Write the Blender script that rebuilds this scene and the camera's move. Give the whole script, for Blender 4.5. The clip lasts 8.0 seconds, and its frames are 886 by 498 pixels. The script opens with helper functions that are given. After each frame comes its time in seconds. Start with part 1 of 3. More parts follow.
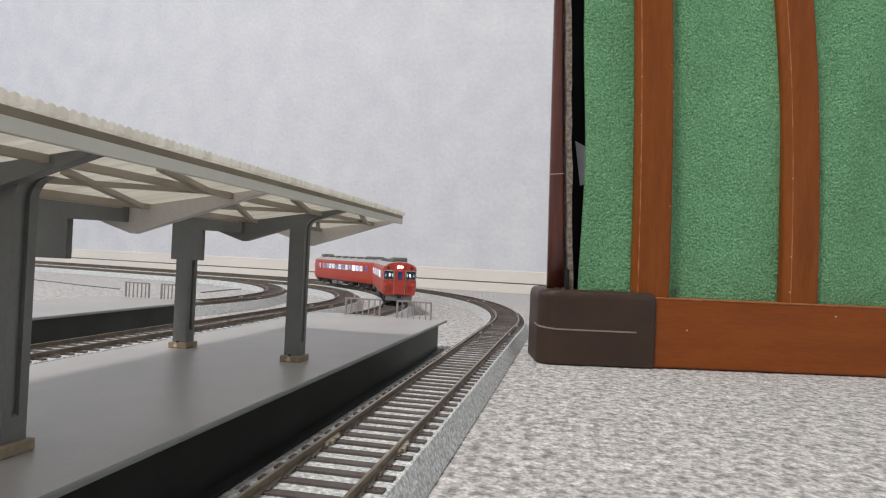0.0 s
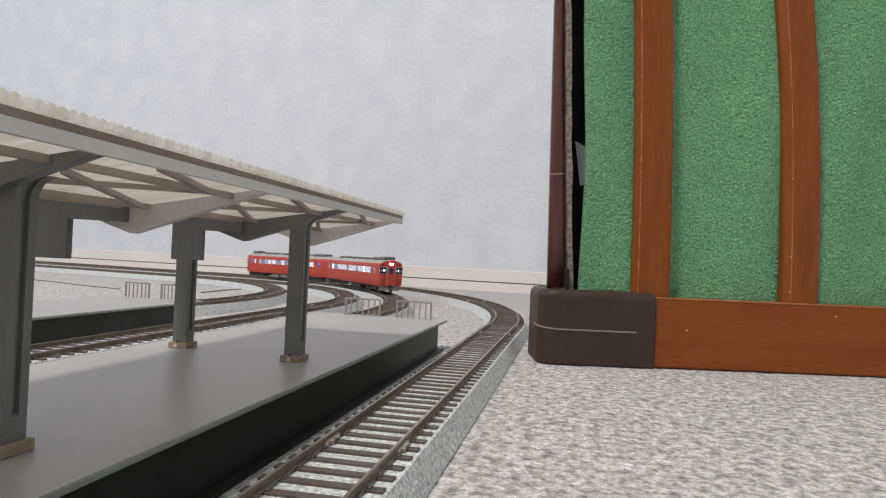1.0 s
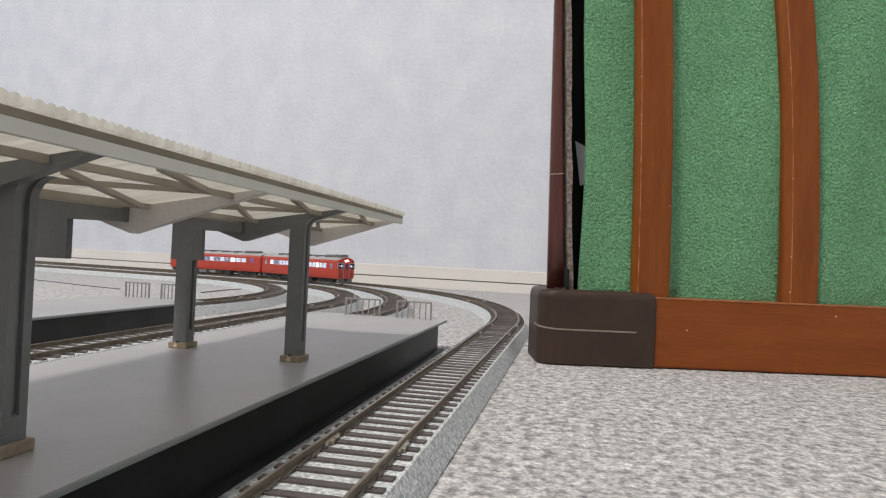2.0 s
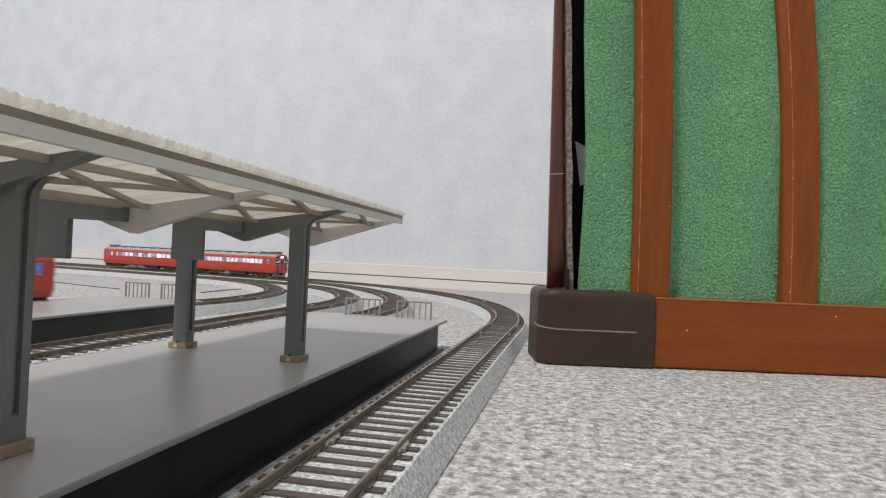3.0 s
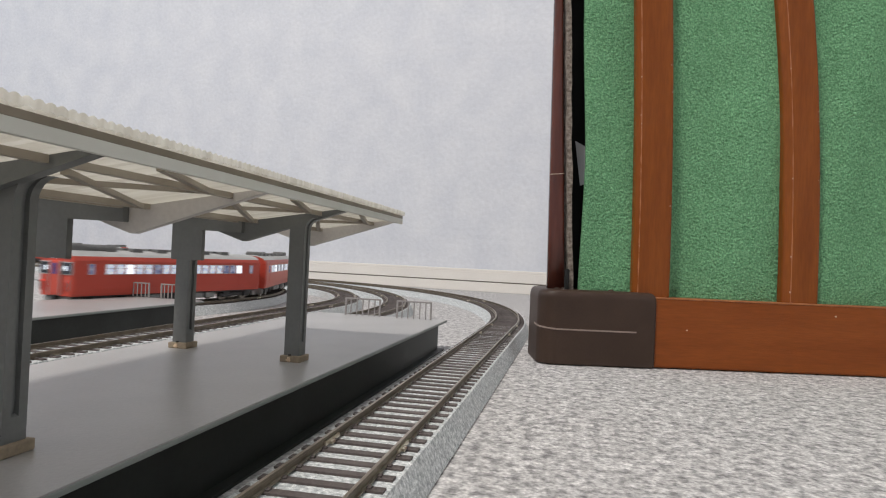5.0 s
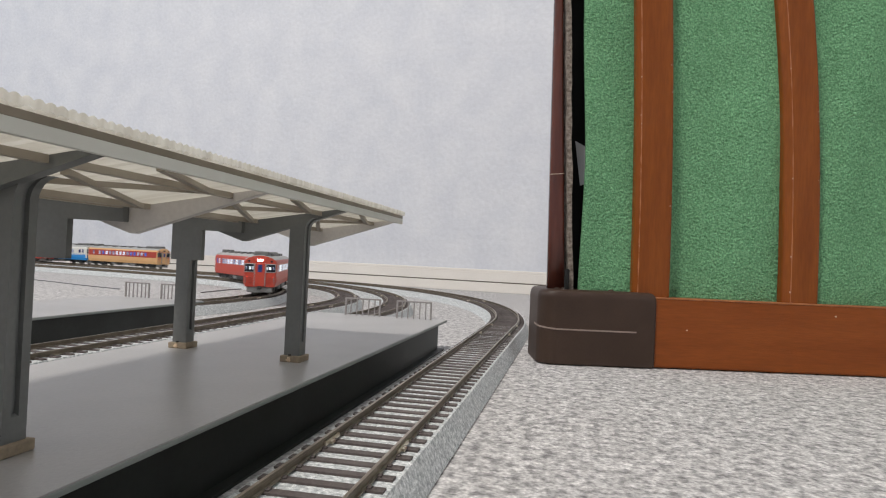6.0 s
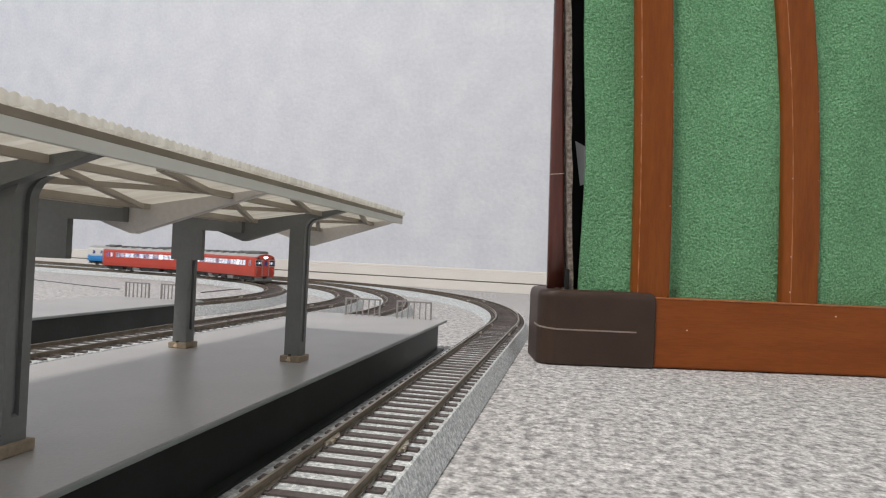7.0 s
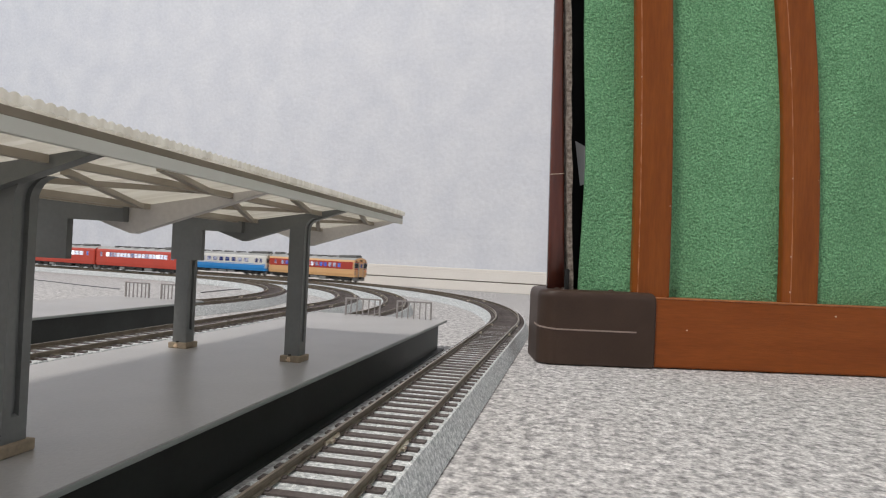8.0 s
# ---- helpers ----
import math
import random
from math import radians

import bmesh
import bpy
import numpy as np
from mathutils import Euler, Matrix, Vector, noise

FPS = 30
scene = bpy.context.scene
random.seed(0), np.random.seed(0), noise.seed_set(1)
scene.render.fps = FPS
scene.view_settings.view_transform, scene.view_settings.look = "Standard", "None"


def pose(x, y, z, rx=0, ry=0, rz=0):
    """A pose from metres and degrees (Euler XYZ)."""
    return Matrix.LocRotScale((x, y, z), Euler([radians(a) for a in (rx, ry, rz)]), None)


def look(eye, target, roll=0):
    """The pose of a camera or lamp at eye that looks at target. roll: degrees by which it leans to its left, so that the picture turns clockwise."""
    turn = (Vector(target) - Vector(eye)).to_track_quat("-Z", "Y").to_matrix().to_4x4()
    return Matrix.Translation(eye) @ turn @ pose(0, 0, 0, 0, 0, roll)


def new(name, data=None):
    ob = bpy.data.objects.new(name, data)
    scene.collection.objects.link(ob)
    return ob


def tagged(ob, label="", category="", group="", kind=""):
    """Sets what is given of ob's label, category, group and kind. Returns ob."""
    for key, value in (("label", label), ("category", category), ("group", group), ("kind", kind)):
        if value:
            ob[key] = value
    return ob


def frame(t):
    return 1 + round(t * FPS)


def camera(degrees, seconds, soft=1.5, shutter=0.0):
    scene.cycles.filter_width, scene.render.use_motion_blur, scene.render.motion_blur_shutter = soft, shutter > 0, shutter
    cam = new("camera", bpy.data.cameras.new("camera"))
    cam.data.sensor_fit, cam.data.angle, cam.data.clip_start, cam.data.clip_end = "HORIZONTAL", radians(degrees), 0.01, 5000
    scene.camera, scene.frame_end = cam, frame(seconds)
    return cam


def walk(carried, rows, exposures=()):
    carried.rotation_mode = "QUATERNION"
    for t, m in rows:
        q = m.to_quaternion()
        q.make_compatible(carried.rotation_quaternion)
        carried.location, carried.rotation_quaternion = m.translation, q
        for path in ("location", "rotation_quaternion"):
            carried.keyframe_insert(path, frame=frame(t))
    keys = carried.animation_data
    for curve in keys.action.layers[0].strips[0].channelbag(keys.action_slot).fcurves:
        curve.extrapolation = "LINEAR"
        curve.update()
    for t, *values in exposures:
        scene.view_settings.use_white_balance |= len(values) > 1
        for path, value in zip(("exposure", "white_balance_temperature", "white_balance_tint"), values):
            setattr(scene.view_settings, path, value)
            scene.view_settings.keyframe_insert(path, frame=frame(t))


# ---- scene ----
MM = 0.001
YAW, PITCH, ROLL, EYE_H = 11.546, 0.83, 2.52, 52.5
EYE = Vector((0, 0, EYE_H * MM))
_y, _p = radians(YAW), radians(PITCH)
AIM = EYE + Vector((-math.sin(_y) * math.cos(_p), math.cos(_y) * math.cos(_p), math.sin(_p)))
cam = camera(68.57, 8.0, soft=1.15, shutter=0.5)
walk(cam, [(0.0, look(EYE, AIM, ROLL)), (8.0, look(EYE, AIM, ROLL))])

# ---------------------------------------------------------------- world and light
world = bpy.data.worlds.new("room_light")
scene.world = world
world.use_nodes = True
world.node_tree.nodes["Background"].inputs[0].default_value = (0.9, 0.95, 1.0, 1)
world.node_tree.nodes["Background"].inputs[1].default_value = 0.05
scene.view_settings.exposure = 0.0


def area_lamp(name, x, y, z, w, h, power, colour, target=None):
    d = bpy.data.lights.new(name, "AREA")
    d.shape, d.size, d.size_y, d.energy, d.color = "RECTANGLE", w, h, power, colour
    o = new(name, d)
    t = target or (x, y, 0)
    o.matrix_world = look((x, y, z), t)
    return o


area_lamp("ceiling_lamp_light", -0.66, -0.8, 2.33, 0.30, 0.30, 53.5, (1.0, 0.955, 0.90), (-0.66, -0.7999, 0))
# Unseen bluish fill added before the west wall, which has no opening.
area_lamp("west_fill_light", -2.55, 0.1, 1.25, 1.5, 1.5, 12, (0.83, 0.915, 1.0), (0, 0.3, 0.6))



# ---------------------------------------------------------------- materials
def mat(name, colour, rough=0.5, metal=0.0, second=None, scale=200.0, bump=0.0, bump_scale=None, fine=None,
        detail=4.0, spec=0.5, contrast=(0.35, 0.65), stretch=None, glow=None, per_object=0.0, patches=None):
    """Two-scale procedural surface: broad variation between two colours, fine grain on top, and relief."""
    m = bpy.data.materials.new(name)
    m.use_nodes = True
    n, l = m.node_tree.nodes, m.node_tree.links
    b = n["Principled BSDF"]
    b.inputs["Roughness"].default_value = rough
    b.inputs["Metallic"].default_value = metal
    b.inputs["Specular IOR Level"].default_value = spec
    b.inputs["Base Color"].default_value = (*colour, 1)
    if second or bump or fine:
        tc = n.new("ShaderNodeTexCoord")
        mp = n.new("ShaderNodeMapping")
        l.new(tc.outputs["Object"], mp.inputs[0])
        if stretch:
            mp.inputs["Scale"].default_value = stretch
    last = None
    if second:
        t = n.new("ShaderNodeTexNoise")
        t.inputs["Scale"].default_value, t.inputs["Detail"].default_value = scale, detail
        l.new(mp.outputs[0], t.inputs[0])
        r = n.new("ShaderNodeValToRGB")
        r.color_ramp.elements[0].position, r.color_ramp.elements[1].position = contrast
        r.color_ramp.elements[0].color, r.color_ramp.elements[1].color = (*colour, 1), (*second, 1)
        l.new(t.outputs[0], r.inputs[0])
        last = r.outputs[0]
    if fine:
        t2 = n.new("ShaderNodeTexNoise")
        t2.inputs["Scale"].default_value, t2.inputs["Detail"].default_value = fine[0], 3
        l.new(mp.outputs[0], t2.inputs[0])
        mr = n.new("ShaderNodeMapRange")
        mr.inputs[1].default_value, mr.inputs[2].default_value = 0.3, 0.7
        mr.inputs[3].default_value, mr.inputs[4].default_value = 1 - fine[1], 1 + fine[1]
        l.new(t2.outputs[0], mr.inputs[0])
        mx = n.new("ShaderNodeMix")
        mx.data_type, mx.blend_type = "RGBA", "MULTIPLY"
        mx.inputs[0].default_value = 1
        if last:
            l.new(last, mx.inputs[6])
        else:
            mx.inputs[6].default_value = (*colour, 1)
        l.new(mr.outputs[0], mx.inputs[7])
        last = mx.outputs[2]
    if patches:
        t4 = n.new("ShaderNodeTexNoise")
        t4.inputs["Scale"].default_value, t4.inputs["Detail"].default_value = patches[0], 5
        l.new(mp.outputs[0], t4.inputs[0])
        mr = n.new("ShaderNodeMapRange")
        mr.inputs[1].default_value, mr.inputs[2].default_value = 0.3, 0.7
        mr.inputs[3].default_value, mr.inputs[4].default_value = 1 - patches[1], 1 + patches[1]
        l.new(t4.outputs[0], mr.inputs[0])
        mx = n.new("ShaderNodeMix")
        mx.data_type, mx.blend_type = "RGBA", "MULTIPLY"
        mx.inputs[0].default_value = 1
        l.new(last, mx.inputs[6])
        l.new(mr.outputs[0], mx.inputs[7])
        last = mx.outputs[2]
    if per_object:
        oi = n.new("ShaderNodeObjectInfo")
        mr = n.new("ShaderNodeMapRange")
        mr.inputs[3].default_value, mr.inputs[4].default_value = 1 - per_object, 1 + per_object
        l.new(oi.outputs["Random"], mr.inputs[0])
        mx = n.new("ShaderNodeMix")
        mx.data_type, mx.blend_type = "RGBA", "MULTIPLY"
        mx.inputs[0].default_value = 1
        if last:
            l.new(last, mx.inputs[6])
        else:
            mx.inputs[6].default_value = (*colour, 1)
        l.new(mr.outputs[0], mx.inputs[7])
        last = mx.outputs[2]
    if last:
        l.new(last, b.inputs["Base Color"])
    if bump:
        t3 = n.new("ShaderNodeTexNoise")
        t3.inputs["Scale"].default_value, t3.inputs["Detail"].default_value = bump_scale or scale * 2, 5
        l.new(mp.outputs[0], t3.inputs[0])
        bp = n.new("ShaderNodeBump")
        bp.inputs["Strength"].default_value, bp.inputs["Distance"].default_value = 1.0, bump * MM
        l.new(t3.outputs[0], bp.inputs["Height"])
        l.new(bp.outputs[0], b.inputs["Normal"])
    if glow:
        b.inputs["Emission Color"].default_value = (*glow[0], 1)
        b.inputs["Emission Strength"].default_value = glow[1]
    return m


M_CARPET = mat("carpet", (0.27, 0.262, 0.262), 0.95, second=(0.63, 0.61, 0.60), scale=330, detail=14, bump=0.7, bump_scale=900,
               fine=(950, 0.34), contrast=(0.34, 0.60), spec=0.1, stretch=(0.9, 0.9, 1), patches=(120, 0.14))
M_PAPER = mat("wallpaper", (0.655, 0.672, 0.722), 0.85, second=(0.74, 0.75, 0.782), scale=17, detail=10, bump=0.8, bump_scale=120,
              fine=(140, 0.035), spec=0.2, contrast=(0.3, 0.7))
M_CEIL = mat("ceiling_paper", (0.8, 0.8, 0.8), 0.9, second=(0.76, 0.76, 0.76), scale=30)
M_BASE = mat("baseboard_film", (0.82, 0.78, 0.72), 0.5, second=(0.78, 0.74, 0.69), scale=9, fine=(300, 0.02))
M_GROOVE = mat("baseboard_groove", (0.30, 0.27, 0.24), 0.7)
M_DECK = mat("platform_deck", (0.315, 0.306, 0.302), 0.36, second=(0.39, 0.378, 0.368), scale=18, fine=(900, 0.04), bump=0.06, bump_scale=1200)
M_DECK_EDGE = mat("platform_edge", (0.22, 0.25, 0.235), 0.5, second=(0.27, 0.29, 0.27), scale=60)
M_SKIRT = mat("platform_skirt", (0.018, 0.020, 0.018), 0.45, spec=0.25, second=(0.027, 0.030, 0.027), scale=50, fine=(700, 0.1))
M_STEEL = mat("canopy_grey", (0.135, 0.140, 0.136), 0.42, second=(0.165, 0.171, 0.166), scale=60, fine=(900, 0.05), bump=0.05, bump_scale=900)
M_STEEL_LT = mat("canopy_light_grey", (0.56, 0.53, 0.505), 0.5, second=(0.62, 0.59, 0.565), scale=60, fine=(900, 0.05))
M_FASCIA = mat("canopy_fascia", (0.62, 0.62, 0.56), 0.5, second=(0.68, 0.68, 0.62), scale=70)
M_DARKTRIM = mat("canopy_trim", (0.20, 0.17, 0.13), 0.5, second=(0.26, 0.22, 0.17), scale=80)
M_PURLIN = mat("purlin_tan", (0.31, 0.27, 0.215), 0.55, second=(0.37, 0.33, 0.27), scale=80)
M_PLINTH = mat("plinth_tan", (0.34, 0.27, 0.19), 0.7, second=(0.24, 0.19, 0.13), scale=160, fine=(900, 0.15))
# Stretched noise paints the corrugation's light and dark streaks into the sheet colour.
M_ROOFSHEET = mat("roof_sheet", (0.74, 0.71, 0.64), 0.5, second=(0.90, 0.88, 0.82), scale=1.0, detail=2, stretch=(22, 520, 22), contrast=(0.36, 0.62))


def let_light_through(m, share):
    n, l = m.node_tree.nodes, m.node_tree.links
    b, out = n["Principled BSDF"], n["Material Output"]
    t, mx = n.new("ShaderNodeBsdfTranslucent"), n.new("ShaderNodeMixShader")
    t.inputs[0].default_value = (0.97, 0.96, 0.93, 1)
    mx.inputs[0].default_value = share
    l.new(b.inputs["Base Color"].links[0].from_socket, t.inputs[0])
    l.new(b.outputs[0], mx.inputs[1])
    l.new(t.outputs[0], mx.inputs[2])
    clear, mc = n.new("ShaderNodeBsdfTransparent"), n.new("ShaderNodeMixShader")
    mc.inputs[0].default_value = 0.22
    l.new(mx.outputs[0], mc.inputs[1])
    l.new(clear.outputs[0], mc.inputs[2])
    l.new(mc.outputs[0], out.inputs[0])


let_light_through(M_ROOFSHEET, 0.6)
M_BALLAST = mat("ballast", (0.38, 0.405, 0.41), 0.9, second=(0.80, 0.815, 0.81), scale=900, detail=4, bump=0.4, bump_scale=1500,
                fine=(3200, 0.25), contrast=(0.36, 0.66), spec=0.2)
M_SLEEPER = mat("sleeper_brown", (0.078, 0.062, 0.059), 0.75, second=(0.125, 0.104, 0.098), scale=300, fine=(1400, 0.2), per_object=0.18)
M_RAIL = mat("rail_weathered", (0.14, 0.115, 0.082), 0.45, metal=0.5, second=(0.22, 0.183, 0.135), scale=120, fine=(900, 0.12))
M_RAILTOP = mat("rail_head", (0.40, 0.335, 0.26), 0.33, metal=0.85, second=(0.28, 0.23, 0.175), scale=150)
M_BRASS = mat("joiner", (0.75, 0.68, 0.55), 0.3, metal=1.0)
M_FENCE = mat("fence_grey", (0.30, 0.28, 0.27), 0.5)
M_WOOD = mat("varnished_wood", (0.205, 0.054, 0.009), 0.25, second=(0.25, 0.070, 0.012), scale=26, detail=8, stretch=(6, 6, 0.6), spec=0.22,
             fine=(180, 0.10), bump=0.08, bump_scale=500)
M_WOOD_H = mat("varnished_wood_rail", (0.215, 0.054, 0.010), 0.32, second=(0.26, 0.070, 0.014), scale=20, detail=8, stretch=(0.6, 6, 6), spec=0.22,
               fine=(180, 0.10), bump=0.08, bump_scale=500)
# Paler wood for edges: some wear, plus the highlight they catch, as colour.
M_WOODEDGE = mat("worn_lit_wood_edge", (0.42, 0.16, 0.055), 0.4, second=(0.30, 0.10, 0.03), scale=160)
M_CHIP = mat("bare_wood_chip", (0.62, 0.47, 0.32), 0.7)
M_POST = mat("dark_mahogany", (0.075, 0.019, 0.012), 0.25, second=(0.10, 0.027, 0.016), scale=40, stretch=(5, 5, 0.5), fine=(150, 0.1))
M_CAP = mat("brown_plastic", (0.043, 0.025, 0.017), 0.45, spec=0.3, second=(0.054, 0.032, 0.022), scale=50, fine=(900, 0.05), bump=0.04, bump_scale=900)
M_SEAM = mat("cap_seam", (0.30, 0.23, 0.195), 0.5)
M_FELT = mat("green_felt", (0.122, 0.30, 0.149), 0.95, second=(0.215, 0.45, 0.244), scale=800, detail=6, bump=2.0, bump_scale=760,
             fine=(1700, 0.40), spec=0.1, contrast=(0.34, 0.64), patches=(60, 0.06))
M_BOARD = mat("fibre_edge", (0.12, 0.095, 0.075), 0.95, second=(0.30, 0.26, 0.22), scale=500, bump=0.8, bump_scale=600, detail=6)
M_BLACK = mat("gap_black", (0.006, 0.006, 0.006), 0.9)
M_GREYPAPER = mat("grey_paper", (0.45, 0.46, 0.47), 0.8)
M_RED = mat("car_red", (0.48, 0.053, 0.030), 0.40, second=(0.52, 0.062, 0.035), scale=40)
M_REDDK = mat("car_red_dark", (0.40, 0.040, 0.022), 0.45)
M_ROOF = mat("car_roof_grey", (0.36, 0.36, 0.35), 0.6, second=(0.42, 0.42, 0.41), scale=50)
M_VENT = mat("roof_vent_grey", (0.12, 0.12, 0.117), 0.6, second=(0.16, 0.16, 0.155), scale=200)
M_UNDER = mat("underframe_black", (0.018, 0.018, 0.018), 0.6, second=(0.03, 0.03, 0.028), scale=200)
M_UNDERGREY = mat("underframe_grey", (0.17, 0.175, 0.17), 0.6, second=(0.24, 0.24, 0.235), scale=200)
M_WHEEL = mat("wheel_steel", (0.25, 0.23, 0.2), 0.35, metal=0.9)
# Interior light is put into the panes as emission and two-tone noise.
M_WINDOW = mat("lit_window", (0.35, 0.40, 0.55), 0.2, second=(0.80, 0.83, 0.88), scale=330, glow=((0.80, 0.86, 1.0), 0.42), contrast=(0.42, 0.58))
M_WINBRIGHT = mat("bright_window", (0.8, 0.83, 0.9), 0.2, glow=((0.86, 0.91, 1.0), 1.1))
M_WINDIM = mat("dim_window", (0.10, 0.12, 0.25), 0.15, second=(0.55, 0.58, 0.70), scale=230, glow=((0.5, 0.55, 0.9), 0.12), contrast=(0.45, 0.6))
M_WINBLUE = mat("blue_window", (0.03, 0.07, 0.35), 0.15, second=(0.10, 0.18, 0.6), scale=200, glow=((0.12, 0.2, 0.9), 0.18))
M_WINNAVY = mat("navy_window", (0.015, 0.025, 0.12), 0.12, second=(0.05, 0.08, 0.3), scale=200)
M_WINDARK = mat("dark_glass", (0.02, 0.025, 0.035), 0.08)
M_WINFRAME = mat("window_frame", (0.45, 0.44, 0.43), 0.4, metal=0.6)
M_LAMP = mat("headlight_on", (1, 1, 1), 0.3, glow=((0.85, 0.88, 1.0), 6.0))
# Soft emission for the reflection streak painted on the cab glass, no lamp.
M_CABGLINT = mat("cab_glint_glow", (0.8, 0.85, 0.9), 0.3, glow=((0.8, 0.92, 1.0), 0.9))
M_TAIL = mat("tail_light", (0.6, 0.02, 0.02), 0.3, glow=((1.0, 0.12, 0.05), 0.4))
M_CREAM = mat("car_cream", (0.72, 0.42, 0.19), 0.42, second=(0.76, 0.45, 0.21), scale=40)
M_EXPRED = mat("car_express_red", (0.42, 0.045, 0.025), 0.42)
M_BLUE = mat("car_blue", (0.03, 0.27, 0.66), 0.4, second=(0.035, 0.29, 0.70), scale=40)
M_WHITE = mat("car_white", (0.72, 0.71, 0.66), 0.42, second=(0.76, 0.75, 0.70), scale=40)
M_FLOORLINE = mat("dark_floor_line", (0.10, 0.10, 0.105), 0.7, second=(0.15, 0.15, 0.155), scale=120)


# ---------------------------------------------------------------- mesh helpers (all in millimetres)
def part(name, bm, material, parent=None, label=""):
    me = bpy.data.meshes.new(name)
    for v in bm.verts:
        v.co *= MM
    bm.to_mesh(me)
    bm.free()
    mats = material if isinstance(material, (list, tuple)) else [material]
    for m in mats:
        me.materials.append(m)
    ob = new(name, me)
    if parent:
        ob.parent = parent
    if label:
        tagged(ob, label)
    return ob


def smooth(ob):
    for p in ob.data.polygons:
        p.use_smooth = True
    return ob


def empty(name, m=None):
    o = new(name)
    o.empty_display_size = 0.01
    if m:
        o.matrix_world = m
    return o


def mm_pose(x, y, z, rx=0, ry=0, rz=0):
    return pose(x * MM, y * MM, z * MM, rx, ry, rz)


def box(bm, x0, x1, y0, y1, z0, z1, bev=0.0, m=None, mi=0, seg=2):
    r = bmesh.ops.create_cube(bm, size=1)
    vs = r["verts"]
    for v in vs:
        v.co = Vector((x0 + (v.co.x + .5) * (x1 - x0), y0 + (v.co.y + .5) * (y1 - y0), z0 + (v.co.z + .5) * (z1 - z0)))
    fs = {f for v in vs for f in v.link_faces}
    if bev > 0:
        es = list({e for v in vs for e in v.link_edges})
        out = bmesh.ops.bevel(bm, geom=es, offset=bev, segments=seg, affect="EDGES", profile=0.5, clamp_overlap=True)
        fs = {f for f in fs if f.is_valid} | set(out["faces"])
        vs = list({v for f in fs for v in f.verts})
    for f in fs:
        f.material_index = mi
    if m is not None:
        bmesh.ops.transform(bm, matrix=m, verts=vs)
    return vs


def cyl(bm, a, b, r, n=12, r2=None):
    a, b = Vector(a), Vector(b)
    q = (b - a).to_track_quat("Z", "Y").to_matrix().to_4x4()
    m = Matrix.Translation((a + b) / 2) @ q
    return bmesh.ops.create_cone(bm, cap_ends=True, segments=n, radius1=r, radius2=r if r2 is None else r2,
                                 depth=(b - a).length, matrix=m)["verts"]


def bar(bm, a, b, w, h, up=(0, 0, 1)):
    """A square bar from a to b, w wide and h high."""
    a, b = Vector(a), Vector(b)
    d = (b - a).normalized()
    s = d.cross(Vector(up)).normalized()
    u = s.cross(d)
    vs = [bm.verts.new(p + s * i * w / 2 + u * j * h / 2) for p in (a, b) for i, j in ((-1, -1), (1, -1), (1, 1), (-1, 1))]
    for f in ((0, 1, 2, 3), (7, 6, 5, 4), (0, 4, 5, 1), (1, 5, 6, 2), (2, 6, 7, 3), (3, 7, 4, 0)):
        bm.faces.new([vs[i] for i in f])
    return vs


def prism(bm, pts, y0, y1):
    """A closed outline in x and z, drawn out along y."""
    a = [bm.verts.new((x, y0, z)) for x, z in pts]
    b = [bm.verts.new((x, y1, z)) for x, z in pts]
    k = len(pts)
    bm.faces.new(a)
    bm.faces.new(b[::-1])
    for i in range(k):
        bm.faces.new((a[i], b[i], b[(i + 1) % k], a[(i + 1) % k]))
    bmesh.ops.recalc_face_normals(bm, faces=bm.faces[:])
    return a + b


def loft(bm, rings, mi=None):
    vs = [[bm.verts.new(p) for p in r] for r in rings]
    k = len(rings[0])
    for a, b in zip(vs, vs[1:]):
        for j in range(k):
            f = bm.faces.new((a[j], a[(j + 1) % k], b[(j + 1) % k], b[j]))
            if mi:
                f.material_index = mi[j]
    bm.faces.new(vs[0][::-1])
    bm.faces.new(vs[-1])
    bmesh.ops.recalc_face_normals(bm, faces=bm.faces[:])


def one(fn, *args, **kw):
    bm = bmesh.new()
    fn(bm, *args, **kw)
    return bm


# ---------------------------------------------------------------- the room
def slab(name, x0, x1, y0, y1, z0, z1, material, label, category):
    o = part(name, one(box, x0, x1, y0, y1, z0, z1), material)
    return tagged(o, label, category, kind="structure")


WALL_A = Vector((222.9, 1005.6, 0))
WALL_DIR = Vector((-math.cos(radians(12.5)), math.sin(radians(12.5)), 0))
WALL_ANG = math.degrees(math.atan2(-WALL_DIR.y, -WALL_DIR.x))
WALL_M = mm_pose(WALL_A.x, WALL_A.y, 0, 0, 0, WALL_ANG)


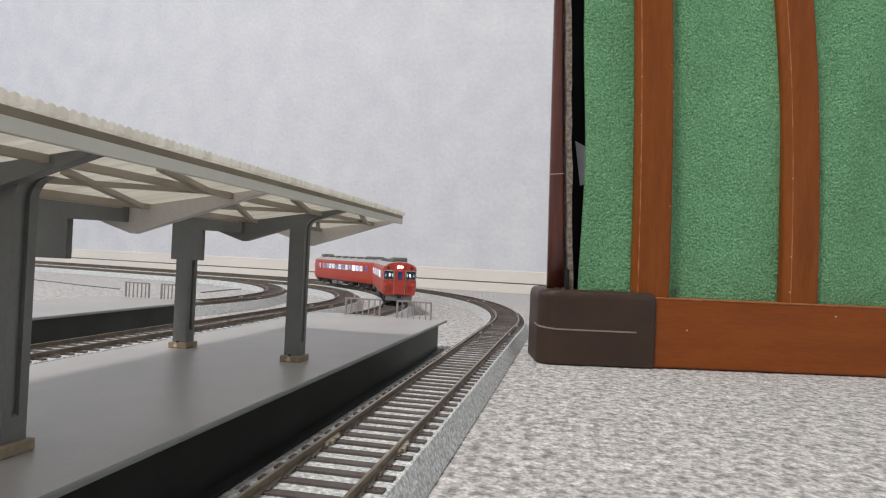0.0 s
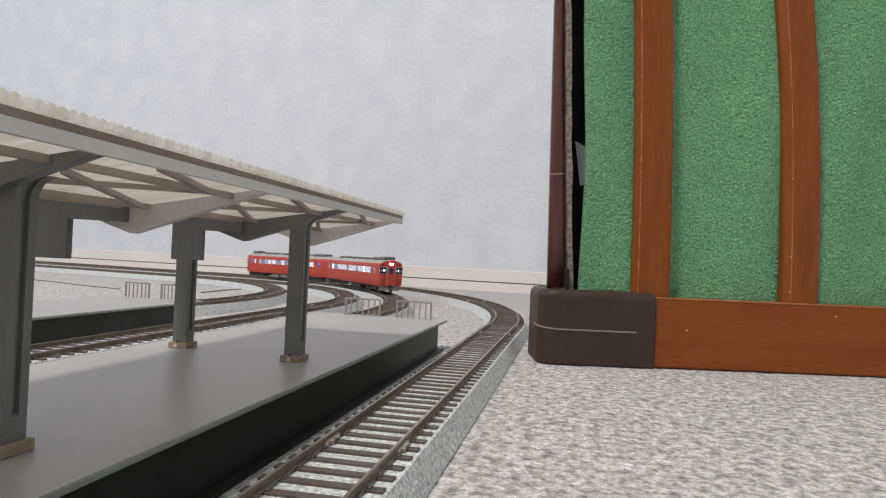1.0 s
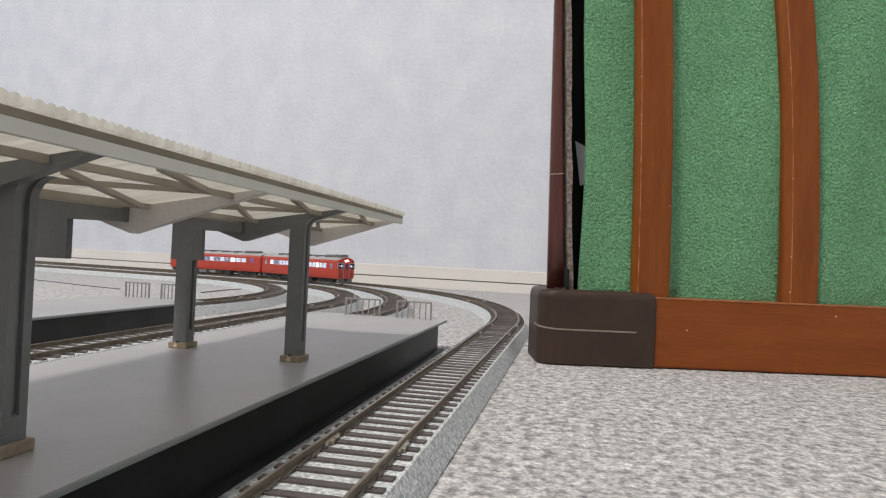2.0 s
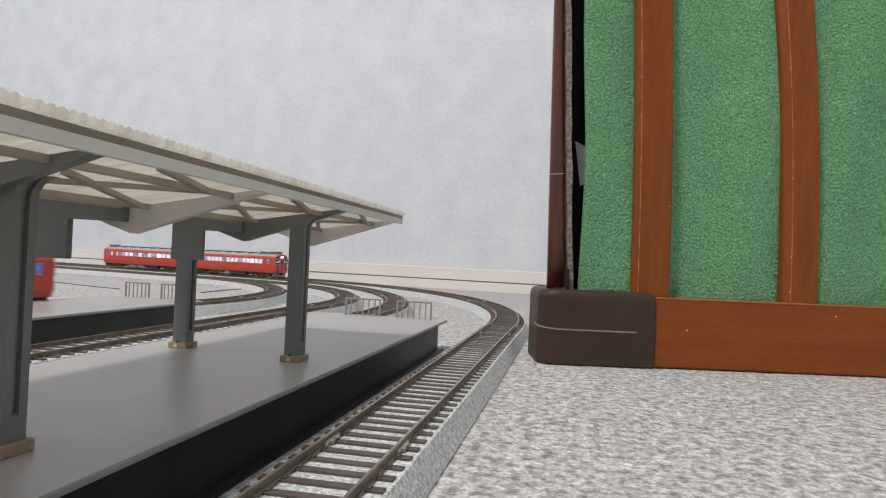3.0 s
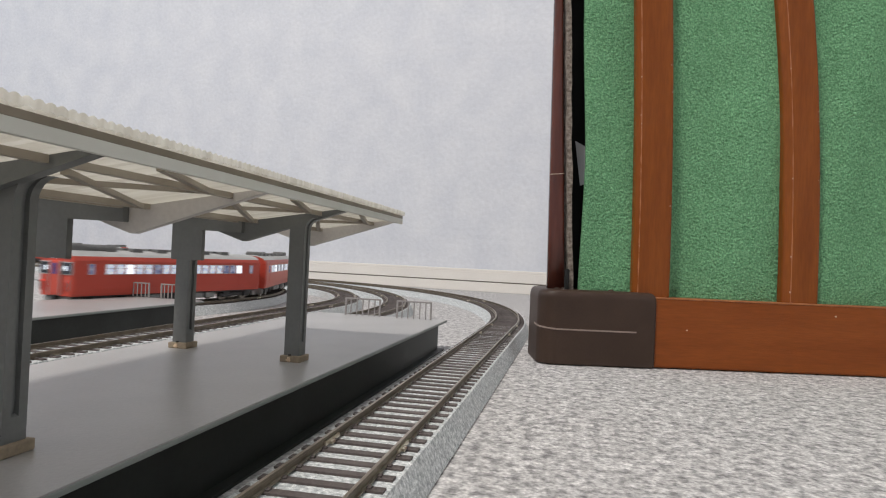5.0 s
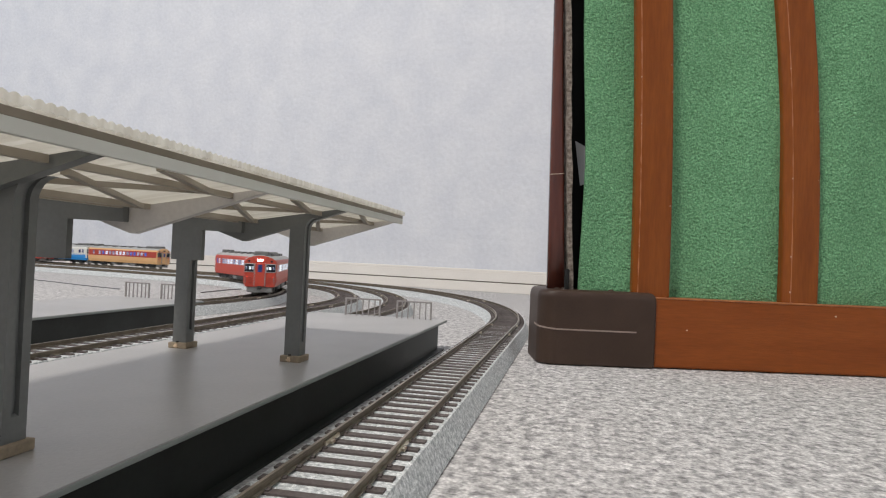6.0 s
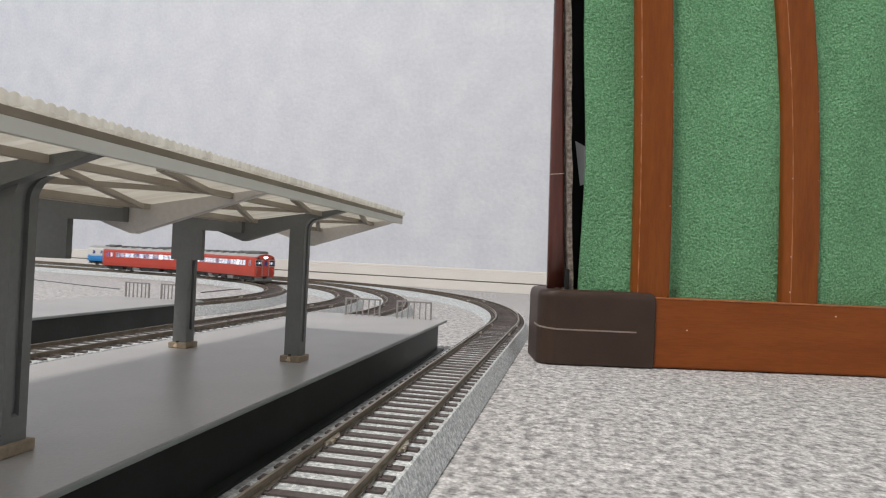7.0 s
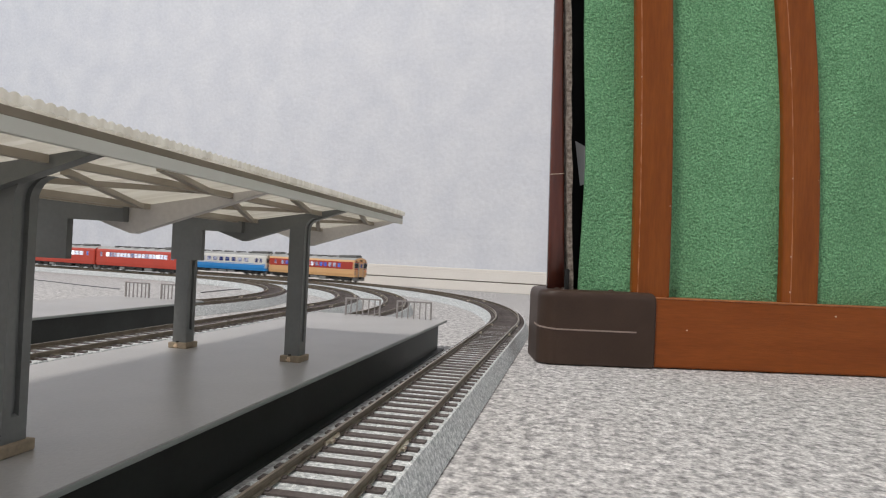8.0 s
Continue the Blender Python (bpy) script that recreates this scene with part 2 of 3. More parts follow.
def carpet():
    """One carpet sheet; where the eye comes close its pile has relief."""
    xs = [-3200, -1500, -60] + [-60 + 1.7 * i for i in range(1, 236)] + [700, 2400]
    ys = [-2200, 0, 96] + [96 + 1.7 * i for i in range(1, 190)] + [800, 3200]
    verts, faces = [], []
    nx, ny = len(xs), len(ys)
    for j, y in enumerate(ys):
        for i, x in enumerate(xs):
            z = 0.0
            if 3 <= i < nx - 3 and 3 <= j < ny - 3:
                z = 0.14 * noise.noise((x / 5.5, y / 5.0, 0)) + 0.24 * noise.noise((x / 2.2, y / 1.9, 5)) - 0.25
            verts.append((x * MM, y * MM, z * MM))
    for j in range(ny - 1):
        for i in range(nx - 1):
            a = j * nx + i
            faces.append((a, a + 1, a + nx + 1, a + nx))
    me = bpy.data.meshes.new("floor")
    me.from_pydata(verts, [], faces)
    me.materials.append(M_CARPET)
    o = new("floor", me)
    for p in me.polygons:
        p.use_smooth = True
    tagged(o, "light grey mottled short-pile carpet floor", "floor", kind="structure")
    slab("subfloor", -3200, 2400, -2200, 3200, -60, -2, M_CEIL, "plain subfloor under the carpet", "floor")


def room():
    carpet()
    back = part("wall_north", one(box, -3000, 2600, 0, 90, 0, 2400), M_PAPER)
    back.matrix_world = WALL_M
    tagged(back, "pale lavender-white textured wallpaper wall", "wall", kind="structure")
    bb = empty("baseboard", WALL_M)
    tagged(bb, "cream moulded baseboard with a dark groove", "baseboard", kind="structure")
    bm = bmesh.new()
    box(bm, -3300, 2600, -7, -0.5, 0, 15.4, 0.6)
    part("lower_strip", bm, M_BASE, bb)
    part("groove_strip", one(box, -3300, 2600, -3.5, -0.4, 15.4, 17.4), M_GROOVE, bb, "dark groove")
    bm = bmesh.new()
    box(bm, -3300, 2600, -6.5, -0.5, 17.4, 32.4, 0.5)
    box(bm, -3300, 2600, -5.0, -0.45, 32.4, 37.2, 0.8)
    part("upper_strip", bm, M_BASE, bb)
    for n, a in (("wall_west", (-2790, -2700, -2300, 3200)), ("wall_east", (1400, 1490, -2300, 3200)), ("wall_south", (-2790, 1490, -2290, -2200))):
        slab(n, *a, 0, 2400, M_PAPER, "pale lavender-white wallpaper wall", "wall")
    slab("ceiling", -3300, 2500, -2300, 3300, 2400, 2460, M_CEIL, "plain white papered ceiling", "ceiling")


room()


# ---------------------------------------------------------------- tracks
RAIL_Z, BED_Z, GAUGE = 10.0, 7.5, 16.5
TURN = radians(76)
PATHS = {  # straight's x, end of the straight, angle of the reverse bend, radius of the end curve
    "outer": (-46.6, 443.0, 0.0, 585.0),
    "second": (-165.0, 290.2, 0.170, 520.1),
    "third": (-207.3, 513.9, 0.0, 369.3),
    "inner": (-335.0, 240.0, 0.303, 380.0),
}
REVERSE_R = 550.0
BACK, FAR = 1300.0, 2150.0


def segments(key):
    x, y1, phi, r = PATHS[key]
    s = [("s", y1 + BACK, 0.0)]
    if phi:
        s.append(("a", -REVERSE_R, phi))
    s += [("a", r, TURN + phi), ("s", FAR, 0.0)]
    return s


def along(key, l):
    """The place and heading l millimetres along a track; heading 0 is +y, turning left."""
    x, y, h = PATHS[key][0], -BACK, 0.0
    for kind, a, b in segments(key):
        ln = a if kind == "s" else abs(a) * b
        last = kind == "s" and b == 0.0 and a == FAR
        e = l if last else min(l, ln)
        if kind == "s":
            x, y = x - e * math.sin(h), y + e * math.cos(h)
        else:
            g = h + e / a
            x, y = x + a * (math.cos(g) - math.cos(h)), y + a * (math.sin(g) - math.sin(h))
            h = g
        if l <= ln or last:
            return x, y, h
        l -= ln
    return x, y, h


def track_length(key):
    return sum(a if k == "s" else abs(a) * b for k, a, b in segments(key))


def sweep(bm, key, outline, l0, l1, step, mi=None):
    """Draws an outline (across, up) along a track."""
    n = max(2, int((l1 - l0) / step))
    rings = []
    for i in range(n + 1):
        x, y, h = along(key, l0 + (l1 - l0) * i / n)
        rings.append([bm.verts.new((x + a * math.cos(h), y + a * math.sin(h), z)) for a, z in outline])
    k = len(outline)
    for p, q in zip(rings, rings[1:]):
        for j in range(k):
            f = bm.faces.new((p[j], p[(j + 1) % k], q[(j + 1) % k], q[j]))
            if mi:
                f.material_index = mi[j]
    bm.faces.new(rings[0][::-1])
    bm.faces.new(rings[-1])


def track(key, label, start):
    e = empty("railway_track")
    tagged(e, label, "model track", "tracks of the layout")
    end = track_length(key) - 20
    bm = bmesh.new()
    sweep(bm, key, [(-16.8, 0.2), (16.8, 0.2), (13.6, BED_Z), (-13.6, BED_Z)], start, end, 12)
    part("roadbed", bm, M_BALLAST, e, "speckled grey moulded ballast roadbed")
    for side in (-1, 1):
        c = side * (GAUGE / 2 + 0.45)
        bm = bmesh.new()
        z0, z1, z2 = BED_Z + 0.4, BED_Z + 0.7, RAIL_Z - 0.7
        o = [(c - 0.72, z0), (c + 0.72, z0), (c + 0.72, z1), (c + 0.22, z1 + .2), (c + 0.22, z2), (c + 0.36, z2 + .2), (c + 0.36, RAIL_Z), (c - 0.36, RAIL_Z),
             (c - 0.36, z2 + .2), (c - 0.22, z2), (c - 0.22, z1 + .2), (c - 0.72, z1)]
        sweep(bm, key, o, start, end, 8, [0, 0, 0, 0, 0, 0, 1, 0, 0, 0, 0, 0])
        part("rail", bm, [M_RAIL, M_RAILTOP], e, "weathered nickel-silver rail")
    return e, start, end


def build_tracks():
    out = {}
    out["outer"] = track("outer", "outermost grey-ballasted model track curving round to the wall", BACK - 500)
    out["second"] = track("second", "model track hidden behind the platform before its curve", BACK - 500)
    out["third"] = track("third", "model track between the two station platforms", BACK - 500)
    out["inner"] = track("inner", "innermost model track with the tightest end curve", 20.0)
    return out


TRACKS = build_tracks()


def rail_joints(key, places):
    e = TRACKS[key][0]
    for l in places:
        x, y, h = along(key, l)
        for side in (-1, 1):
            c = side * (GAUGE / 2 + 0.45)
            bm = bmesh.new()
            box(bm, c - 0.75, c + 0.75, -4.5, 4.5, BED_Z + 0.42, RAIL_Z - 1.0, 0.2)
            box(bm, c - 1.5, c + 1.5, -2.2, -0.4, BED_Z + 0.42, BED_Z + 1.3, 0.2)
            bmesh.ops.transform(bm, matrix=Matrix.Translation((x, y, 0)) @ Matrix.Rotation(h, 4, "Z"), verts=bm.verts[:])
            part("rail_joiner", bm, M_BRASS, e, "bright metal rail joiner")


rail_joints("outer", (BACK + 147, BACK + 393, BACK + 447, BACK + 700))
rail_joints("inner", (BACK + 360, BACK + 560, BACK + 700))
rail_joints("third", (BACK + 514, BACK + 660))
rail_joints("second", (BACK + 560, BACK + 700))


# Thin dark raised lines on the carpet, one long and one short.
def floor_line(points, label):
    bm = bmesh.new()
    rings = []
    for i, (x, y) in enumerate(points):
        rings.append([(x + 0.75 * math.cos(a), y, 0.6 + 0.6 * math.sin(a)) for a in [math.tau * j / 6 for j in range(6)]])
    loft(bm, rings)
    return tagged(part("floor_line", bm, M_FLOORLINE), label, "cord", "cords on the carpet")


floor_line([(-1000, 852), (-860, 800), (-732, 748), (-656, 719), (-591, 690), (-515, 664)], "thin dark cord lying on the carpet inside the loop")
floor_line([(-424, 684), (-428, 720), (-431, 760), (-428, 828)], "short thin dark line on the carpet")


# ---------------------------------------------------------------- platforms
DECK_Z, END_SET = 16.5, 13.0


def platform(name, x0, x1, y0, y1, label):
    """A station platform: deck with an overhanging lip, dark walls and a base flange."""
    e = empty(name)
    tagged(e, label, "platform", "station platforms")
    part("deck", one(box, x0, x1, y0, y1, DECK_Z - 0.5, DECK_Z, 0.15), M_DECK, e, "smooth grey deck")
    bm = bmesh.new()
    box(bm, x0 - .25, x1 + .25, y0 - .25, y1 + .25, DECK_Z - 1.35, DECK_Z - 0.3, 0.25)
    part("lip", bm, M_DECK_EDGE, e, "greenish grey lip")
    for xa, xb in ((x0 + 2.2, x0 + 3.7), (x1 - 3.7, x1 - 2.2)):
        part("side_wall", one(box, xa, xb, y0, y1 - END_SET, 0.6, DECK_Z - 1.3), M_SKIRT, e, "dark green-black wall")
    part("end_wall", one(box, x0 + 3.7, x1 - 3.7, y1 - END_SET - 1.5, y1 - END_SET, 0.6, DECK_Z - 1.3), M_SKIRT, e)
    part("base_flange", one(box, x0 - 0.8, x1 + 0.8, y0, y1 - END_SET + 4.0, 0.05, 1.0, 0.2), M_SKIRT, e)
    return e


platform("station_platform", -153, -72.5, -150, 375, "grey plastic model station platform with dark walls")
platform("station_platform", -315, -246.8, -150, 402, "grey plastic model station platform between two tracks")


def fence(x0, x1, y, bars, label):
    e = empty("platform_fence", mm_pose(x0, y, DECK_Z))
    tagged(e, label, "fence", "platform end fences")
    w, h = x1 - x0, 10.4
    part("top_rail", one(box, 0, w, -.45, .45, h - 0.9, h, 0.15), M_FENCE, e)
    part("post", one(box, 0, 1.0, -.45, .45, 0, h - 0.9), M_FENCE, e)
    part("post", one(box, w - 1.0, w, -.45, .45, 0, h - 0.9), M_FENCE, e)
    for i in range(bars):
        c = w * (i + 1) / (bars + 1)
        part("baluster", one(box, c - .3, c + .3, -.3, .3, 0, h - 0.9), M_FENCE, e)
    return e


fence(-133.0, -111.0, 368, 5, "grey plastic railing at the platform end")
fence(-101.4, -80.2, 368, 5, "grey plastic railing at the platform end")
fence(-304.6, -285.6, 398, 5, "grey plastic railing at the far platform end")
fence(-277.0, -260, 398, 5, "grey plastic railing at the far platform end")


# ---------------------------------------------------------------- platform canopy
CX, HALF = -109.5, 35.5          # middle and half width
EDGE_Z, VALLEY_Z = 67.6, 62.4    # underside of the roof at the eaves and in the middle
FRAMES = (-24.0, 33.0, 90.0, 147.0, 204.0, 261.0)
ROOF_Y = (-60.0, 268.0)
COLUMNS = ((-92.0, -24.0), (-93.5, 93.0), (-89.7, 201.6), (-138.0, -24.0), (-138.0, 95.0), (-136.9, 211.0))


def under(x):
    return VALLEY_Z + (EDGE_Z - VALLEY_Z) * abs(x - CX) / HALF


def column(e, x, y):
    """A slim column with a slotted face, a flared head and a plinth."""
    top = under(x) - 4.0
    bm = bmesh.new()
    w, d = 2.6, 2.5
    z0 = DECK_Z + 2.1
    # cross-section with a slot in the faces towards +x and -x
    o = [(-w, -d), (w, -d), (w, -0.75), (w - 0.9, -0.75), (w - 0.9, 0.75), (w, 0.75), (w, d), (-w, d), (-w, 0.75), (-w + 0.9, 0.75), (-w + 0.9, -0.75), (-w, -0.75)]
    full = [(-w, -d), (w, -d), (w, -0.75), (w, -0.75), (w, 0.75), (w, 0.75), (w, d), (-w, d), (-w, 0.75), (-w, 0.75), (-w, -0.75), (-w, -0.75)]
    rings = []
    for z, q in ((z0, full), (z0 + 4.2, full), (z0 + 4.6, o), (top - 3, o), (top - 1.5, o)):
        rings.append([(x + a, y + b, z) for a, b in q])
    # the side towards the eaves curves out into the beam
    out_side = 1 if x > CX else -1
    for k in range(1, 7):
        g = radians(15 * k)
        reach, rise = 4.2 * (1 - math.cos(g)), 4.2 * math.sin(g)
        rings.append([(x + a + (out_side * reach if a * out_side > 0 else 0), y + b, top - 1.5 + rise) for a, b in o])
    loft(bm, rings)
    part("column", bm, M_STEEL, e, "slim grey column with a slotted face")
    bm = bmesh.new()
    box(bm, x - 3.6, x + 3.6, y - 3.6, y + 3.6, DECK_Z, DECK_Z + 2.1, 0.3)
    pl = part("plinth", bm, M_PLINTH, e, "tan weathered plinth block")
    bm = bmesh.new()
    box(bm, x - .9, x + .1, y - 4.05, y - 3.5, DECK_Z + .2, DECK_Z + 1.7, .2)
    box(bm, x - 1.3, x + .3, y - 4.2, y - 3.5, DECK_Z + .55, DECK_Z + 1.1, .2)
    part("mould_pip", bm, M_CHIP, pl, "pale moulding pip")
    # Solid black disc paints the dark inside of a small hole.
    part("peg_hole", one(cyl, (x - .4, y - 2.9, DECK_Z + 2.0), (x - .4, y - 2.9, DECK_Z + 2.5), .45, 10), M_BLACK, pl)


def cross_beam(e, y, with_column):
    bm = bmesh.new()
    d, x0 = 1.3, HALF - 0.8
    top = [(-x0, EDGE_Z - .1), (0, VALLEY_Z - .1), (x0, EDGE_Z - .1)]
    low = [(x0, EDGE_Z - 1.1), (-0.8, VALLEY_Z - 7.0), (-1.6, VALLEY_Z - 7.0), (-x0, EDGE_Z - 1.4)]
    prism(bm, [(CX + a, z) for a, z in top + low], y - d, y + d)
    part("cross_beam", bm, M_STEEL if with_column else M_STEEL_LT, e, "tapered roof beam, deepest at the middle")


def canopy():
    e = empty("platform_canopy")
    tagged(e, "grey butterfly-roofed platform canopy on slim grooved columns", "canopy")
    y0, y1 = ROOF_Y
    for x, y in COLUMNS:
        column(e, x, y)
    for y in FRAMES:
        cross_beam(e, y, y in (-24.0, 90.0, 204.0))
    for side in (-1, 1):
        x = CX + side * HALF
        bm = bmesh.new()
        box(bm, min(x, x + side * 1.2), max(x, x + side * 1.2), y0, y1, EDGE_Z - 1.3, EDGE_Z + 0.95, 0.15)
        part("fascia", bm, M_FASCIA, e, "pale grey-green fascia")
        bm = bmesh.new()
        box(bm, min(x, x + side * 1.0), max(x, x + side * 1.0), y0, y1 + .4, EDGE_Z + 0.95, EDGE_Z + 2.3, 0.1)
        part("gutter_trim", bm, M_DARKTRIM, e, "brown trim strip")
        for f, w in ((0.09, 1.6), (0.73, 1.5)):
            xx = CX + side * HALF * f
            part("purlin", one(box, xx - w / 2, xx + w / 2, y0, y1, under(xx) - 1.3, under(xx) + .1), M_PURLIN, e)
        ys = (-81.0,) + FRAMES
        for ya in ys[:-1]:
            for fa, da, fb, db in ((0.60, 8, 0.08, 54), (0.33, 8, 0.72, 45), (0.97, 16, 0.73, 47)):
                xa, xb = CX + side * HALF * fa, CX + side * HALF * fb
                if ya + da < y0:
                    continue
                bm = bmesh.new()
                bar(bm, (xa, ya + da, under(xa) - .7), (xb, ya + db, under(xb) - .7), 1.5, 1.1)
                part("diagonal_brace", bm, M_PURLIN, e)
        # corrugated sheet
        bm = bmesh.new()
        n = int((y1 - y0) / 0.5)
        rows = []
        for i in range(n + 1):
            y = y0 + (y1 + 1.0 - y0) * i / n
            dz = (0.0, 0.36, 0.5, 0.36)[i % 4]
            rows.append([bm.verts.new((xx, y, zz + dz)) for xx, zz in (
                (CX, VALLEY_Z + .3), (x, EDGE_Z + .4), (x + side * .2, EDGE_Z + 2.38), (x + side * 1.7, EDGE_Z + 2.38), (x + side * 1.7, EDGE_Z + 3.7), (CX, VALLEY_Z + 1.2))])
        for a, b in zip(rows, rows[1:]):
            for k in range(6):
                bm.faces.new((a[k], a[(k + 1) % 6], b[(k + 1) % 6], b[k]))
        bm.faces.new(rows[0])
        bm.faces.new(rows[-1])
        bmesh.ops.recalc_face_normals(bm, faces=bm.faces[:])
        part("roof_sheet", bm, M_ROOFSHEET, e, "cream translucent corrugated sheet")
    # dark plates on the beams: an arm under the far wing with a board hanging from its end
    for y, x0, x1, x2 in ((144.6, -142.0, -127.7, -111.5), (201.6, -136.4, -125.0, -110.4), (30.6, -142.0, -127.7, -111.5)):
        bm = bmesh.new()
        prism(bm, [(x0, under(x0)), (x0, 48.2), (x1, 48.2), (x1, 58.5), (x2, 58.2), (x2, under(x2) - .2)], y - 1.0, y + 1.0)
        part("hanging_board", bm, M_STEEL, e, "plain dark grey board on an arm under the roof")
    return e


canopy()


# ---------------------------------------------------------------- the wooden rack
FURN = mm_pose(41.5, 355.8, 0, 0, 0, 12.5)


def rack():
    e = empty("wooden_rack", FURN)
    tagged(e, "varnished wooden slatted rack backed with green felt", "rack")
    bm = bmesh.new()
    box(bm, -4, 330, 0, 22, 0.2, 37.0, 1.2)
    part("bottom_rail", bm, M_WOOD_H, e, "reddish varnished wooden rail")
    for u, z in ((17.5, 20.5), (96, 31), (140, 9)):
        bm = bmesh.new()
        bmesh.ops.create_icosphere(bm, subdivisions=1, radius=.55, matrix=Matrix.Translation((u, 0, z)) @ Matrix.Diagonal((1.2, .4, .8, 1)))
        part("chip", bm, M_CHIP, e)
    part("rail_edge", one(box, 0.5, 329, -0.25, 1.2, 36.2, 37.15, 0.3), M_WOODEDGE, e)
    bm = bmesh.new()
    outline, r = [], 9.0
    for cx, cy, a0 in ((-60.3 + r, -2.2 + r, 180), (0.6 - 1.5, -2.2 + 1.5, 270), (0.6 - 1.5, 46 - 1.5, 0), (-60 + 12, 46 - 12, 90)):
        rr_ = (r if cy < 20 else 12.0) if cx < -20 else 1.5
        for i in range(9):
            a = radians(a0 + 90 * i / 8)
            p = (cx + rr_ * math.cos(a), cy + rr_ * math.sin(a), rr_)
            if i == 0:
                outline.append((p[0] + .4 * math.sin(a), p[1] - .4 * math.cos(a), rr_))
            outline.append(p)
            if i == 8:
                outline.append((p[0] - .4 * math.sin(a), p[1] + .4 * math.cos(a), rr_))
    rings = []
    mx_, my_ = -31.0, 22.0
    for inset, z in ((0.15, 0.3), (0.0, 0.9), (0.0, 1.4), (0.0, 18.3), (0.0, 34.6), (0.0, 35.4), (0.5, 37.4), (1.6, 38.6), (3.4, 39.1), (3.9, 39.1)):
        rings.append([(x + (mx_ - x) * inset / 31.0, y + (my_ - y) * inset / 31.0, z) for x, y, _ in outline])
    loft(bm, rings)
    smooth(part("corner_cap", bm, M_CAP, e, "dark brown moulded plastic corner cap"))
    bm = bmesh.new()
    rings = []
    path_ = [(-60.6, 14.0)] + [(-51.3 + 9.3 * math.cos(radians(180 + 9 * i)), 6.8 + 9.3 * math.sin(radians(180 + 9 * i))) for i in range(11)] + [(-30, -2.5), (-10.0, -2.5)]
    for i, (x, y) in enumerate(path_):
        z = 19.4 - 1.3 * min(1, i / 12)
        rings.append([(x, y, z), (x + .5, y + .5, z), (x + .5, y + .5, z + .75), (x, y, z + .75)])
    loft(bm, rings)
    part("cap_seam", bm, M_SEAM, e, "pale moulding seam")
    for u, w in ((-46.5, 7.0), (-50, 9.0), (-22, 4.0)):
        bm = bmesh.new()
        bmesh.ops.create_uvsphere(bm, u_segments=12, v_segments=6, radius=1.9, matrix=Matrix.Translation((u, w, 39.0)) @ Matrix.Diagonal((1, 1, .55, 1)))
        smooth(part("screw_head", bm, M_CAP, e))
    for u0, u1, lean, power, bevel in ((-11.0, 8.8, -3.9, 2.0, 2.4), (68.6, 87.9, -7.2, 2.4, 4.1), (150, 170, -10, 2.4, 4.0), (231, 251, -11, 2.4, 4.0)):
        n = 22

        def bow(z):
            return lean * (max(0.0, z - 37.0) / 157.0) ** power

        rings = []
        for i in range(n + 1):
            z = 37.0 + 320.0 * i / n
            l_, r_ = u0 + bow(z), u1 + bow(z)
            rings.append([(l_, 8.0, z), (l_, 4.4, z), (l_ + .5, 3.5, z), (l_ + bevel, 2.2, z), (l_ + bevel + .5, 2.0, z), (r_ - 1.6, 2.0, z), (r_ - .5, 2.5, z), (r_, 3.8, z), (r_, 8.0, z)])
        bm = bmesh.new()
        loft(bm, rings)
        sl = part("slat", bm, M_WOOD, e, "bowed varnished wooden slat")
        rc = random.Random(int(u0 * 10) + 70)
        # Uneven pale strip paints the highlight along the slat's worn bevel.
        bm, strip = bmesh.new(), []
        for i in range(4 * n + 1):
            z = 37.2 + 319.5 * i / (4 * n)
            c, q = u0 + bow(z) + bevel + .1, rc.uniform(0.05, 0.32)
            strip.append([(c - q, 2.12, z), (c + q, 1.98, z), (c + q, 2.3, z), (c - q, 2.4, z)])
        loft(bm, strip)
        part("worn_lit_edge", bm, M_WOODEDGE, sl, "pale worn edge with its highlight painted in")
        for i in range(9):
            z = rc.uniform(40, 190)
            du = u0 + bow(z) + rc.choice((bevel, bevel + .2, bevel - .3, u1 - u0 - 1.6, u1 - u0 - 0.9, 12))
            bm = bmesh.new()
            bmesh.ops.create_icosphere(bm, subdivisions=1, radius=rc.uniform(.22, .45),
                                       matrix=Matrix.Translation((du, 2.15, z)) @ Matrix.Diagonal((1, .5, rc.uniform(.8, 1.8), 1)))
            part("chip", bm, M_CHIP, sl)
    # felt
    bm = bmesh.new()
    nu, nz = 150, 90
    grid = []
    for i in range(nu + 1):
        u = -38.0 + 371 * i / nu
        col = []
        for j in range(nz + 1):
            z = 34 + 330 * j / nz
            w = 11.0 + 1.6 * math.sin(u / 19.0 + z / 140) + 1.0 * math.sin(u / 8.3 - z / 60) + 1.4 * noise.noise((u / 30, z / 70, 0))
            du = (-3.2 * max(0.0, (z - 110) / 86) - 0.5 * math.sin(z / 23)) * max(0.0, 1 - i / 4)
            col.append(bm.verts.new((u + du, w, z)))
        grid.append(col)
    for i in range(nu):
        for j in range(nz):
            bm.faces.new((grid[i][j], grid[i + 1][j], grid[i + 1][j + 1], grid[i][j + 1]))
    ob = smooth(part("felt_sheet", bm, M_FELT, e, "nubbly green felt sheet"))
    s = ob.modifiers.new("thick", "SOLIDIFY")
    s.thickness, s.offset = 1.5 * MM, 1
    # Black sheet added behind the felt paints the shaded gap beside the board.
    part("gap_black", one(box, -46, 330, 30, 31, 39, 364), M_BLACK, e)
    bm = bmesh.new()
    n, rings = 44, []
    rr = random.Random(5)
    for i in range(n + 1):
        z = 38.5 + 325 * i / n
        c = -42.9 - 0.047 * (z - 40)
